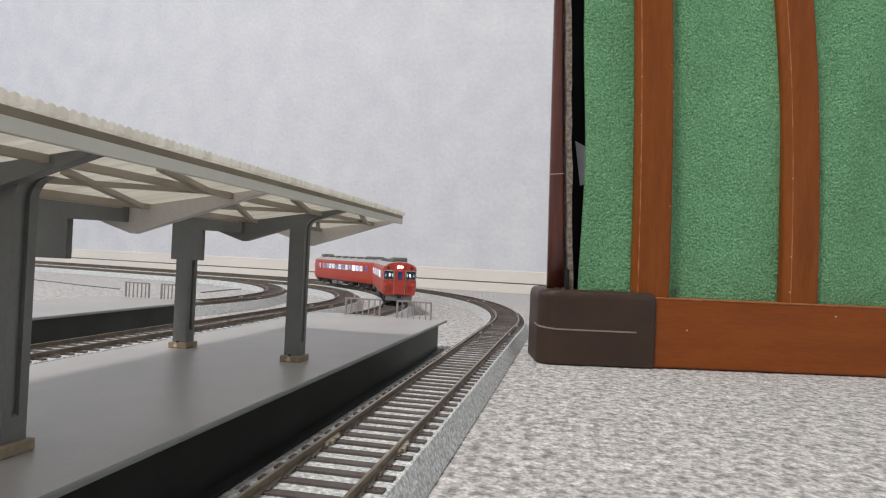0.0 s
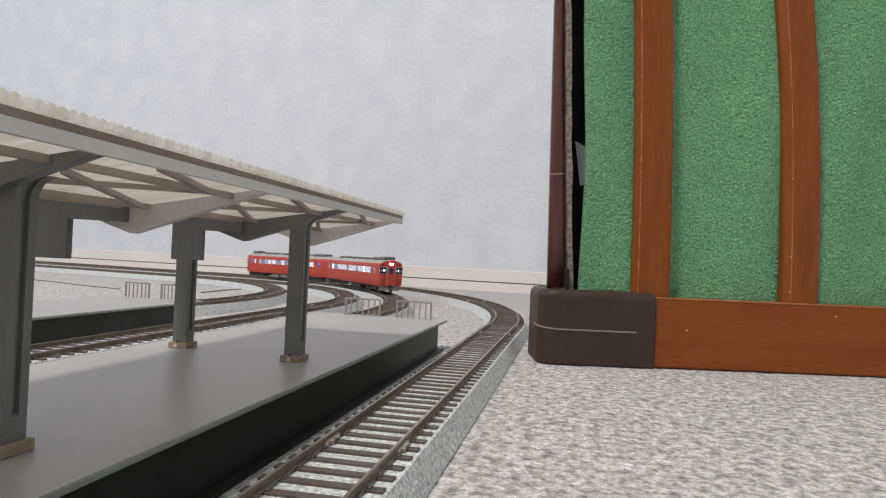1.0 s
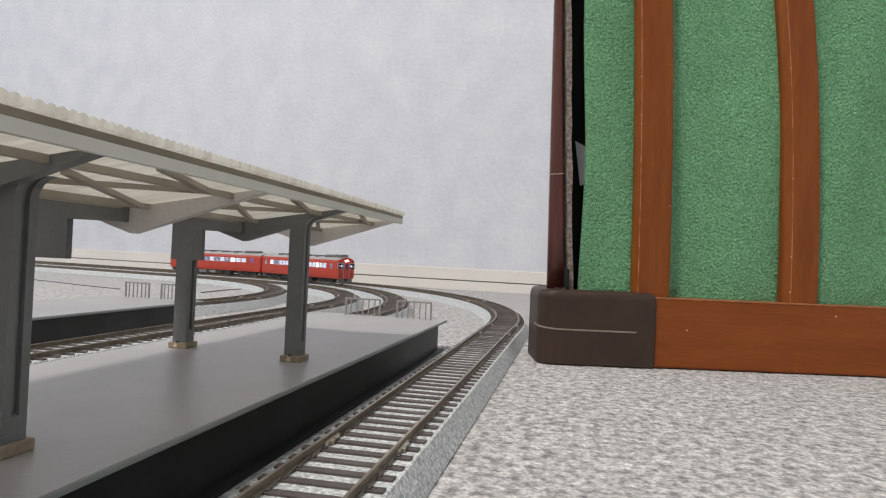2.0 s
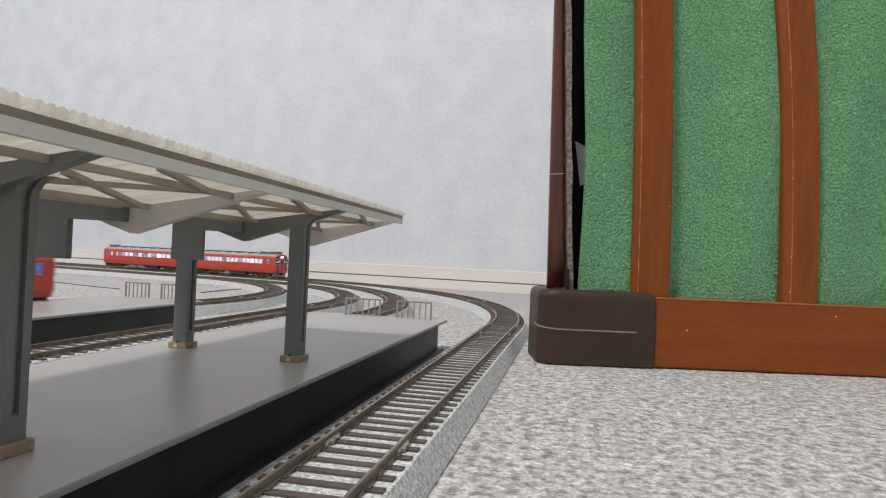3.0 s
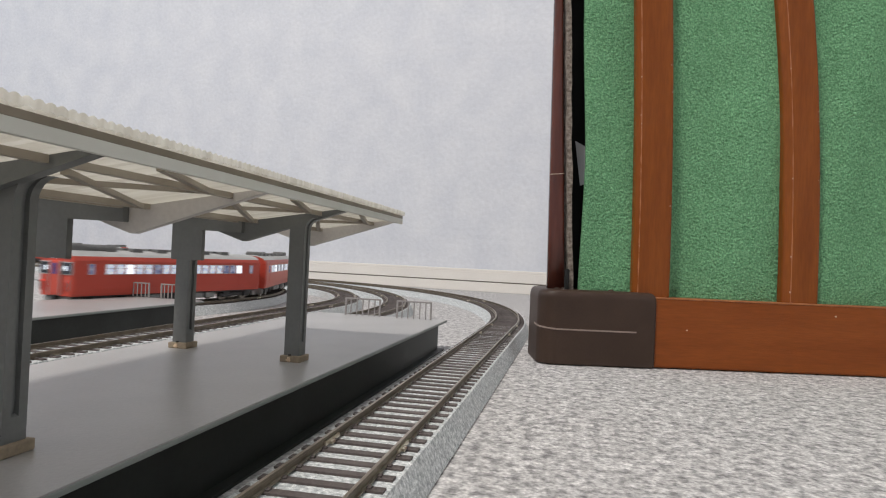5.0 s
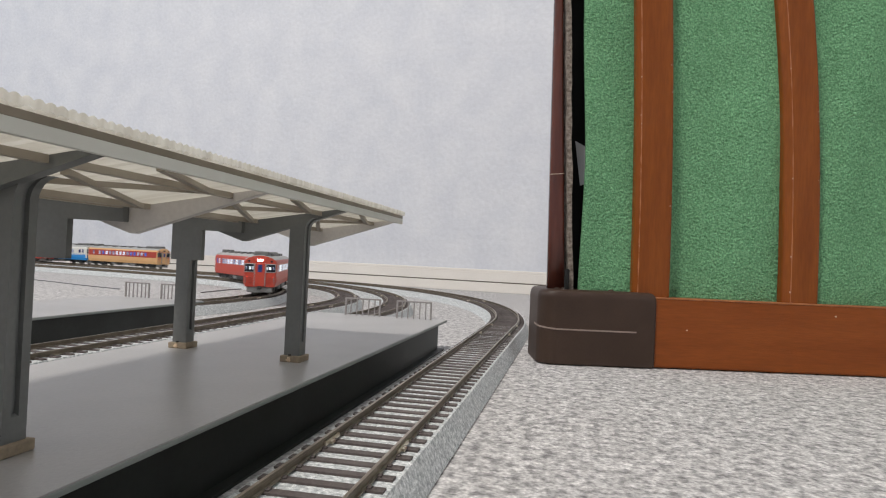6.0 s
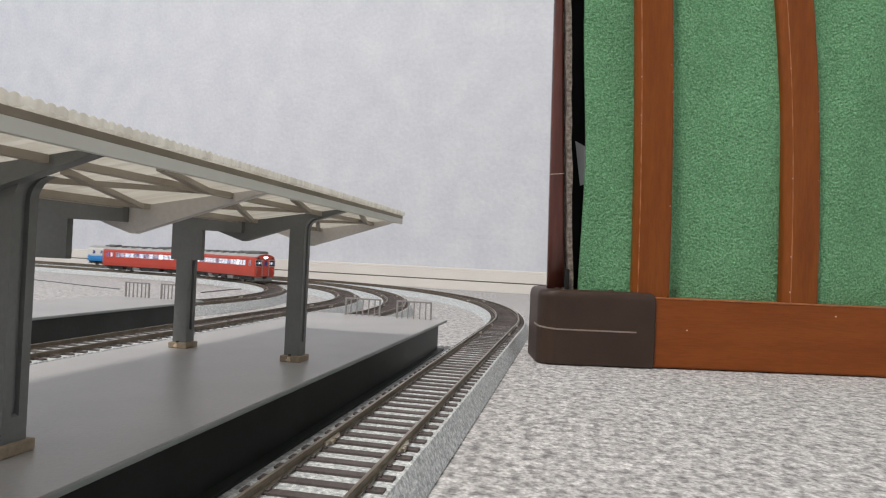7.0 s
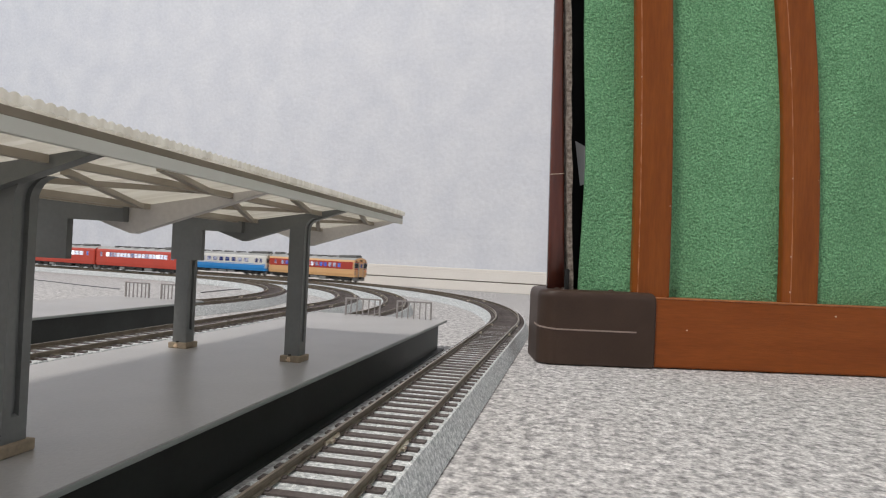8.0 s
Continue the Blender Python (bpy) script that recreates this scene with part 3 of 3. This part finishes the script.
        rings.append([(c + a + rr.uniform(-.35, .35), b, z) for a, b in ((-1.6, 6), (1.0, 6), (1.1, 26), (-1.6, 26))])
    loft(bm, rings)
    part("fibre_board", bm, M_BOARD, e, "frayed grey-brown board edge")
    bm, rings = bmesh.new(), []
    for i in range(12):
        z = 37 + 327 * i / 11
        l_, r_ = -55.0 - 0.0157 * (z - 37), -45.3 - 0.047 * (z - 37) if z < 200 else -52.9
        rr_ = min(1.8, (r_ - l_) * .3)
        rings.append([(l_ + .6, 15, z), (l_, 8 + rr_, z), (l_ + .3 * rr_, 8 + .3 * rr_, z), (l_ + rr_, 8, z), (r_ - rr_, 8, z), (r_ - .3 * rr_, 8 + .3 * rr_, z), (r_, 8 + rr_, z), (r_, 15, z)])
    loft(bm, rings)
    smooth(part("corner_post", bm, M_POST, e, "dark mahogany corner post"))
    bm = bmesh.new()
    box(bm, 320, 332, 8, 24, 37, 364, 2.5, seg=3)
    smooth(part("corner_post", bm, M_POST, e, "dark mahogany corner post"))
    bm = bmesh.new()
    prism(bm, [(-37.6, 96), (-34.5, 97), (-34.5, 117), (-41.2, 120.5)], 18, 18.4)
    part("paper_scrap", bm, M_GREYPAPER, e, "grey paper corner")
    bm = bmesh.new()
    box(bm, -46.8, -44.6, 2.5, 6, 38.5, 50, 0.8)
    part("hinge_pin", bm, M_BLACK, e)
    part("post_thread", one(bar, (-56.6, 7.7, 100.0), (-48.4, 7.7, 100.8), .22, .22), M_CHIP, e)
    part("top_rail", one(box, -57, 332, 4, 28, 364, 392, 1.5), M_WOOD_H, e)
    return e


rack()


# ---------------------------------------------------------------- railcars
CAR_W, SHRINK_X, SHRINK_Z = 33.6, 0.89, 0.92
SIDE_Z0, SIDE_Z1, ROOF_Z = 9.0, 35.2, 41.4


def shell_outline(w):
    h = w / 2
    pts = [(-h + 1.2, SIDE_Z0), (h - 1.2, SIDE_Z0), (h, SIDE_Z0 + 5), (h, SIDE_Z1 - 1.5), (h - 1.0, SIDE_Z1 + 1.6)]
    pts += [(h * 0.78, ROOF_Z - 2.6), (h * 0.45, ROOF_Z - 0.8), (0, ROOF_Z), (-h * 0.45, ROOF_Z - 0.8), (-h * 0.78, ROOF_Z - 2.6)]
    pts += [(-h + 1.0, SIDE_Z1 + 1.6), (-h, SIDE_Z1 - 1.5), (-h, SIDE_Z0 + 5)]
    return pts


def railcar(name, label, scheme, cab_front, cab_back, windows, length=190.0):
    """A model railcar along y, rail head at z 0; the end towards -y is the front of this code."""
    e = empty(name)
    tagged(e, label, "railcar", "model railcars")
    h, L = CAR_W / 2, length / 2
    kk = length / 246.0
    main, belt, low = scheme
    out = shell_outline(CAR_W)
    ins = [(x * 0.93, SIDE_Z0 + (z - SIDE_Z0) * 0.985) for x, z in out]
    rings = [[(x, -L, z) for x, z in ins], [(x, -L + 2.0, z) for x, z in out], [(x, L - 2.0, z) for x, z in out], [(x, L, z) for x, z in ins]]
    bm = bmesh.new()
    loft(bm, rings, [2, 2, 0, 0, 1, 1, 1, 1, 1, 1, 0, 0, 2])
    body = part("body", bm, [main, M_ROOF, low or main], e)
    if belt is not None:
        for sx in (-1, 1):
            part("window_band", one(box, *sorted((sx * (h - .2), sx * (h + .12))), -L + 2.2, L - 2.2, 21.6, 33.6), belt, body)
        for sy in (-1, 1):
            part("end_band", one(box, -h * .92, h * .92, *sorted((sy * (L - .2), sy * (L + .12))), 21.6, 33.6), belt, body)
    if low is not None:
        for sx in (-1, 1):
            part("lower_band", one(box, *sorted((sx * (h - .2), sx * (h + .12))), -L + 2.2, L - 2.2, SIDE_Z0 + 4.8, 19.8), low, body)
            part("stripe", one(box, *sorted((sx * (h - .2), sx * (h + .12))), -L + 2.2, L - 2.2, 20.8, 21.6), low, body)
        for sy in (-1, 1):
            part("end_band", one(box, -h * .92, h * .92, *sorted((sy * (L - .2), sy * (L + .12))), SIDE_Z0 + .4, 19.8), low, body)
    # side windows
    for sx in (-1, 1):
        for y0, y1, m in [(a * kk, b * kk, c) for a, b, c in windows]:
            x0, x1 = sorted((sx * (h - .3), sx * (h + .28)))
            fr = part("window_frame", one(box, x0, x1, y0 - .35, y1 + .35, 24.0, 31.6, 0.12), M_WINFRAME if belt is None else belt, e)
            x0, x1 = sorted((sx * (h - .3), sx * (h + .36)))
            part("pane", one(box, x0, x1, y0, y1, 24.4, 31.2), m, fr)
            part("window_bar", one(box, min(x0, x1) - .04, max(x0, x1) + .06, y0, y1, 28.2, 28.5), M_WINFRAME, fr)
        for yc in (-L + 24, L - 24) if belt is None and low is None else ():
            x0, x1 = sorted((sx * (h - .3), sx * (h + .15)))
            part("side_door", one(box, x0, x1, yc - 5, yc + 5, SIDE_Z0 + 4.8, 34.5, 0.1), main, e)
    # ends
    for sy, cab in ((-1, cab_front), (1, cab_back)):
        y0, y1 = sorted((sy * (L - .4), sy * (L + 1.3)))
        part("gangway", one(box, -5.2, 5.2, y0, y1, SIDE_Z0 + .5, 33.0, 0.5), main, e)
        for sx in (-1, 1):
            part("gangway_edge", one(box, *sorted((sx * 5.1, sx * 5.7)), *sorted((sy * (L - .4), sy * (L + 1.5))), SIDE_Z0 + .5, 33.2, 0.1), M_WINFRAME if cab else main, e)
        ya, yb = sorted((sy * (L - .3), sy * (L + .45)))
        yc, yd = sorted((sy * (L - .3), sy * (L + 1.6)))
        if cab:
            part("gangway_window", one(box, -2.2, 2.2, yc, yd, 24.0, 31.5, 0.1), M_WINNAVY, e)
            for sx in (-1, 1):
                x0, x1 = sorted((sx * 6.6, sx * 15.6))
                fr = part("cab_window_frame", one(box, x0 - .6, x1 + .6, ya, yb, 23.6, 32.6, 0.3), M_WINFRAME, e)
                part("cab_window", one(box, x0, x1, *sorted((sy * (L - .3), sy * (L + .6))), 24.2, 32.0), M_WINDARK, fr)
                if cab == "lit":
                    # Glowing pale strips paint reflections on the dark cab glass.
                    for xa_, xb_, m_ in ((6.9, 7.9, M_WINDOW), (9.4, 11.0, M_CABGLINT), (13.4, 14.6, M_WINDIM)):
                        part("cab_glint", one(box, *sorted((sx * xa_, sx * xb_)), *sorted((sy * (L - .3), sy * (L + .7))), 26.6, 29.6), m_, fr)
                part("tail_lamp", one(cyl, (sx * 13.2, sy * (L - .3), 19.0), (sx * 13.2, sy * (L + .9), 19.0), 0.75, 12), M_TAIL, e)
            hl = part("headlight_housing", one(box, -6.2, 6.2, *sorted((sy * (L - 4), sy * (L + .5))), 33.6, 39.0, 1.2), main, e)
            for sx in (-1, 1):
                part("headlight", one(cyl, (sx * 1.5, sy * (L - .5), 36.0), (sx * 1.5, sy * (L + 1.3), 36.0), 1.35, 14), M_LAMP if cab == "lit" else M_WINDARK, hl)
            for sx in (-1, 1):
                part("marker_lamp", one(cyl, (sx * 11.6, sy * (L - .5), 35.0), (sx * 11.6, sy * (L + .5), 35.0), 1.2, 12), M_WINDARK, e)
                for k in range(3):
                    part("front_step", one(box, *sorted((sx * 8.2, sx * 11.4)), *sorted((sy * (L - .3), sy * (L + .9))), 12.6 + k * 2.6, 13.4 + k * 2.6, .1), M_REDDK if main is M_RED else main, e)
            part("cab_roof_unit", one(box, -7.5, 7.5, *sorted((sy * (L - 18), sy * (L - 4))), ROOF_Z - 1.2, ROOF_Z + 3.8, 1.3), M_VENT, e, "grey roof unit over the cab")
            for sx in (-1, 1):
                part("grab_rail", one(bar, (sx * 14.6, sy * (L + 1.0), 12.5), (sx * 14.6, sy * (L + 1.0), 20.0), .5, .5, (0, 1, 0)), M_UNDERGREY, e)
        else:
            part("gangway_door", one(box, -3.6, 3.6, yc, yd, SIDE_Z0 + 2, 33.5, 0.1), M_UNDERGREY, e)
            for k in range(5):
                part("end_step", one(box, 12.5, 15.5, ya, yd, 14 + k * 4.5, 14.7 + k * 4.5), M_REDDK if main is M_RED else M_UNDERGREY, e)
        part("snow_guard", one(box, -13, 13, *sorted((sy * (L - 6), sy * (L - 1.0))), 3.2, 8.6, 0.6), M_UNDERGREY, e)
        part("coupler", one(box, -2.2, 2.2, *sorted((sy * (L - 4), sy * (L + 2.0))), 6.2, 9.6, 0.5), M_UNDER, e)
    # roof kit
    for yc in (-78, -48, -18, 12, 42, 72):
        for sx in (-1, 1):
            part("roof_vent", one(box, sx * 5.5 - 3.2, sx * 5.5 + 3.2, yc * kk - 4.4, yc * kk + 4.4, ROOF_Z - 2.0, ROOF_Z + 1.9, 0.5), M_VENT, e)
    part("roof_unit", one(box, -8, 8, -L + 14, -L + 40, ROOF_Z - 1.0, ROOF_Z + 3.2, 1.4), M_VENT, e, "grey roof unit")
    # underframe
    part("underframe", one(box, -h + 3, h - 3, -L + 3, L - 3, 7.6, SIDE_Z0 + .2), M_UNDER, e)
    rr = random.Random(name + label)
    y = -46.0 * kk
    while y < 40 * kk:
        w = rr.uniform(9, 20)
        for sx in (-1, 1):
            x0, x1 = sorted((sx * 6, sx * (h - 2.2)))
            part("equipment_box", one(box, x0, x1, y, y + w, rr.uniform(2.6, 4.2), 8.0, 0.5), rr.choice((M_UNDER, M_UNDERGREY, M_UNDERGREY)), e)
        y += w + rr.uniform(2, 6)
    for yc in (-L * .70, L * .70):
        bm = bmesh.new()
        for sx in (-1, 1):
            box(bm, *sorted((sx * 9.8, sx * 12.6)), yc - 19, yc + 19, 3.4, 7.0, 0.5)
            for dy in (-13, 13):
                box(bm, *sorted((sx * 11.0, sx * 13.8)), yc + dy - 3.2, yc + dy + 3.2, 3.0, 8.2, 0.5)
        box(bm, -9, 9, yc - 4, yc + 4, 4.0, 9.4)
        bg = part("bogie", bm, M_UNDER, e)
        for dy in (-13, 13):
            for sx in (-1, 1):
                part("wheel", one(cyl, (sx * 7.2, yc + dy, 5.4), (sx * 9.4, yc + dy, 5.4), 5.4, 18), M_WHEEL, bg)
    for o in e.children_recursive:
        for v in o.data.vertices:
            v.co.x, v.co.z = v.co.x * SHRINK_X, v.co.z * SHRINK_Z
    return e


def spread(n, y0, y1, w, m_list):
    r = random.Random(n * 7 + int(w * 10))
    out = []
    for i in range(n):
        c = y0 + (y1 - y0) * (i + .5) / n
        out.append((c - w / 2, c + w / 2, r.choice(m_list)))
    return out


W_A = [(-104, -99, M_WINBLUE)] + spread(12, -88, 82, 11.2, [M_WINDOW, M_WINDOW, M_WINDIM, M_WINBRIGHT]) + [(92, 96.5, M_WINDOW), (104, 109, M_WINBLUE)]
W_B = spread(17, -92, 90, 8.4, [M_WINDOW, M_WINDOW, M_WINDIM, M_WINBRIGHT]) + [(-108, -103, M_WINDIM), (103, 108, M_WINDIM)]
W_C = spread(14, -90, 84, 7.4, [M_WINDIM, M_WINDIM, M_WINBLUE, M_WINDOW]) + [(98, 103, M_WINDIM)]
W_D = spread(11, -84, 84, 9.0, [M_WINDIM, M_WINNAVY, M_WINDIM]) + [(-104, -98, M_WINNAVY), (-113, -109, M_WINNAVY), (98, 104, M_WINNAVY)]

CARS = {
    "second_head": railcar("railcar", "orange-red model railcar with lit headlight facing the platforms", (M_RED, None, None), "lit", None, W_B, 198.0),
    "second_tail": railcar("railcar", "orange-red model railcar coupled behind its twin", (M_RED, None, None), None, "off", W_A, 198.0),
    "inner_tail": railcar("railcar", "orange-red model railcar with white headlight at its end", (M_RED, None, None), "lit", None, W_B, 184.0),
    "inner_head": railcar("railcar", "orange-red model railcar leading past the platform", (M_RED, None, None), None, "off", W_A, 184.0),
    "outer_head": railcar("railcar", "cream and red model express railcar", (M_CREAM, M_EXPRED, None), "off", "off", W_C),
    "outer_tail": railcar("railcar", "white and blue model railcar", (M_WHITE, None, M_BLUE), "off", None, W_D, 225.0),
}


def car_pose(key, centre, length):
    """A car's pose with both bogies on the track, centred that far along it."""
    a = along(key, centre - length * .35)
    b = along(key, centre + length * .35)
    ang = math.degrees(math.atan2(-(b[0] - a[0]), b[1] - a[1]))
    return mm_pose((a[0] + b[0]) / 2, (a[1] + b[1]) / 2, RAIL_Z, 0, 0, ang)


def at_time(rows, t):
    """Straight-line value between (time, value) rows, carried on past both ends."""
    for (t0, v0), (t1, v1) in zip(rows, rows[1:]):
        if t <= t1:
            break
    return v0 + (v1 - v0) * (t - t0) / (t1 - t0)


# distance along each track of the near end of each train
RUN_SECOND = [(0.0, 1856.0), (0.6, 1956.0), (1.0, 2024.0), (1.7, 2142.0), (2.8, 2330.0), (3.8, 2490.0), (4.7, 2660.0), (5.8, 2900.0), (8.0, 3380.0)]
RUN_INNER = [(0.0, 640.0), (3.0, 1272.0), (3.4, 1341.0), (3.8, 1408.0), (4.2, 1490.0), (4.7, 1591.0), (5.8, 1822.0), (6.2, 1910.0), (6.8, 2066.0), (7.2, 2162.0), (7.8, 2280.0), (8.0, 2318.0)]
RUN_OUTER = [(0.0, 4190.0), (5.8, 2824.0), (6.4, 2691.0), (6.6, 2642.0), (7.6, 2419.0), (8.0, 2332.0)]


def motions():
    steps = [i / 10 for i in range(81)]
    for key, track_key, rows, gap, length in (
            ("second_head", "second", RUN_SECOND, 2, 198.0), ("second_tail", "second", RUN_SECOND, 204, 198.0),
            ("inner_tail", "inner", RUN_INNER, 2, 184.0), ("inner_head", "inner", RUN_INNER, 190, 184.0),
            ("outer_head", "outer", RUN_OUTER, 2, 190.0), ("outer_tail", "outer", RUN_OUTER, 196, 225.0)):
        walk(CARS[key], [(t, car_pose(track_key, at_time(rows, t) + gap + length / 2, length)) for t in steps])


# ---------------------------------------------------------------- sleepers
def sleepers(key, near0, near1, step=7.0):
    """Sleepers along a track: the near stretch piece by piece, the rest joined."""
    e, start, end = TRACKS[key]
    bm = bmesh.new()
    box(bm, -12.8, 12.8, -1.3, 1.3, BED_Z - .3, BED_Z + 0.45)
    for side in (-1, 1):
        for off in (-1.05, 1.05):
            c = side * (GAUGE / 2 + 0.45) + off
            box(bm, c - .45, c + .45, -.7, .7, BED_Z + 0.4, BED_Z + 0.8)
    piece = bpy.data.meshes.new("sleeper")
    for v in bm.verts:
        v.co *= MM
    bm.to_mesh(piece)
    bm.free()
    piece.materials.append(M_SLEEPER)
    verts, faces = [], []
    rr = random.Random(key)
    l = start + 4
    while l < end:
        x, y, h = along(key, l)
        h += rr.uniform(-.012, .012)
        if near0 <= l <= near1:
            o = new("sleeper", piece)
            o.parent = e
            o.matrix_basis = mm_pose(x, y, rr.uniform(-.08, .08), 0, 0, math.degrees(h))
        else:
            c, sn, b = math.cos(h), math.sin(h), len(verts)
            for z in (BED_Z - .3, BED_Z + 0.45):
                for a, d in ((-12.8, -1.3), (12.8, -1.3), (12.8, 1.3), (-12.8, 1.3)):
                    verts.append(((x + a * c - d * sn) * MM, (y + a * sn + d * c) * MM, z * MM))
            faces += [tuple(b + i for i in f) for f in ((4, 5, 6, 7), (0, 1, 5, 4), (1, 2, 6, 5), (2, 3, 7, 6), (3, 0, 4, 7))]
        l += step
    me = bpy.data.meshes.new("far_sleepers")
    me.from_pydata(verts, [], faces)
    me.materials.append(M_SLEEPER)
    o = new("far_sleepers", me)
    o.parent = e
    tagged(o, "dark brown sleepers", kind="stuff")


sleepers("outer", BACK, BACK + 1100)
sleepers("third", BACK, BACK + 720)
sleepers("second", BACK + 300, BACK + 720)
sleepers("inner", BACK + 300, BACK + 800)
motions()
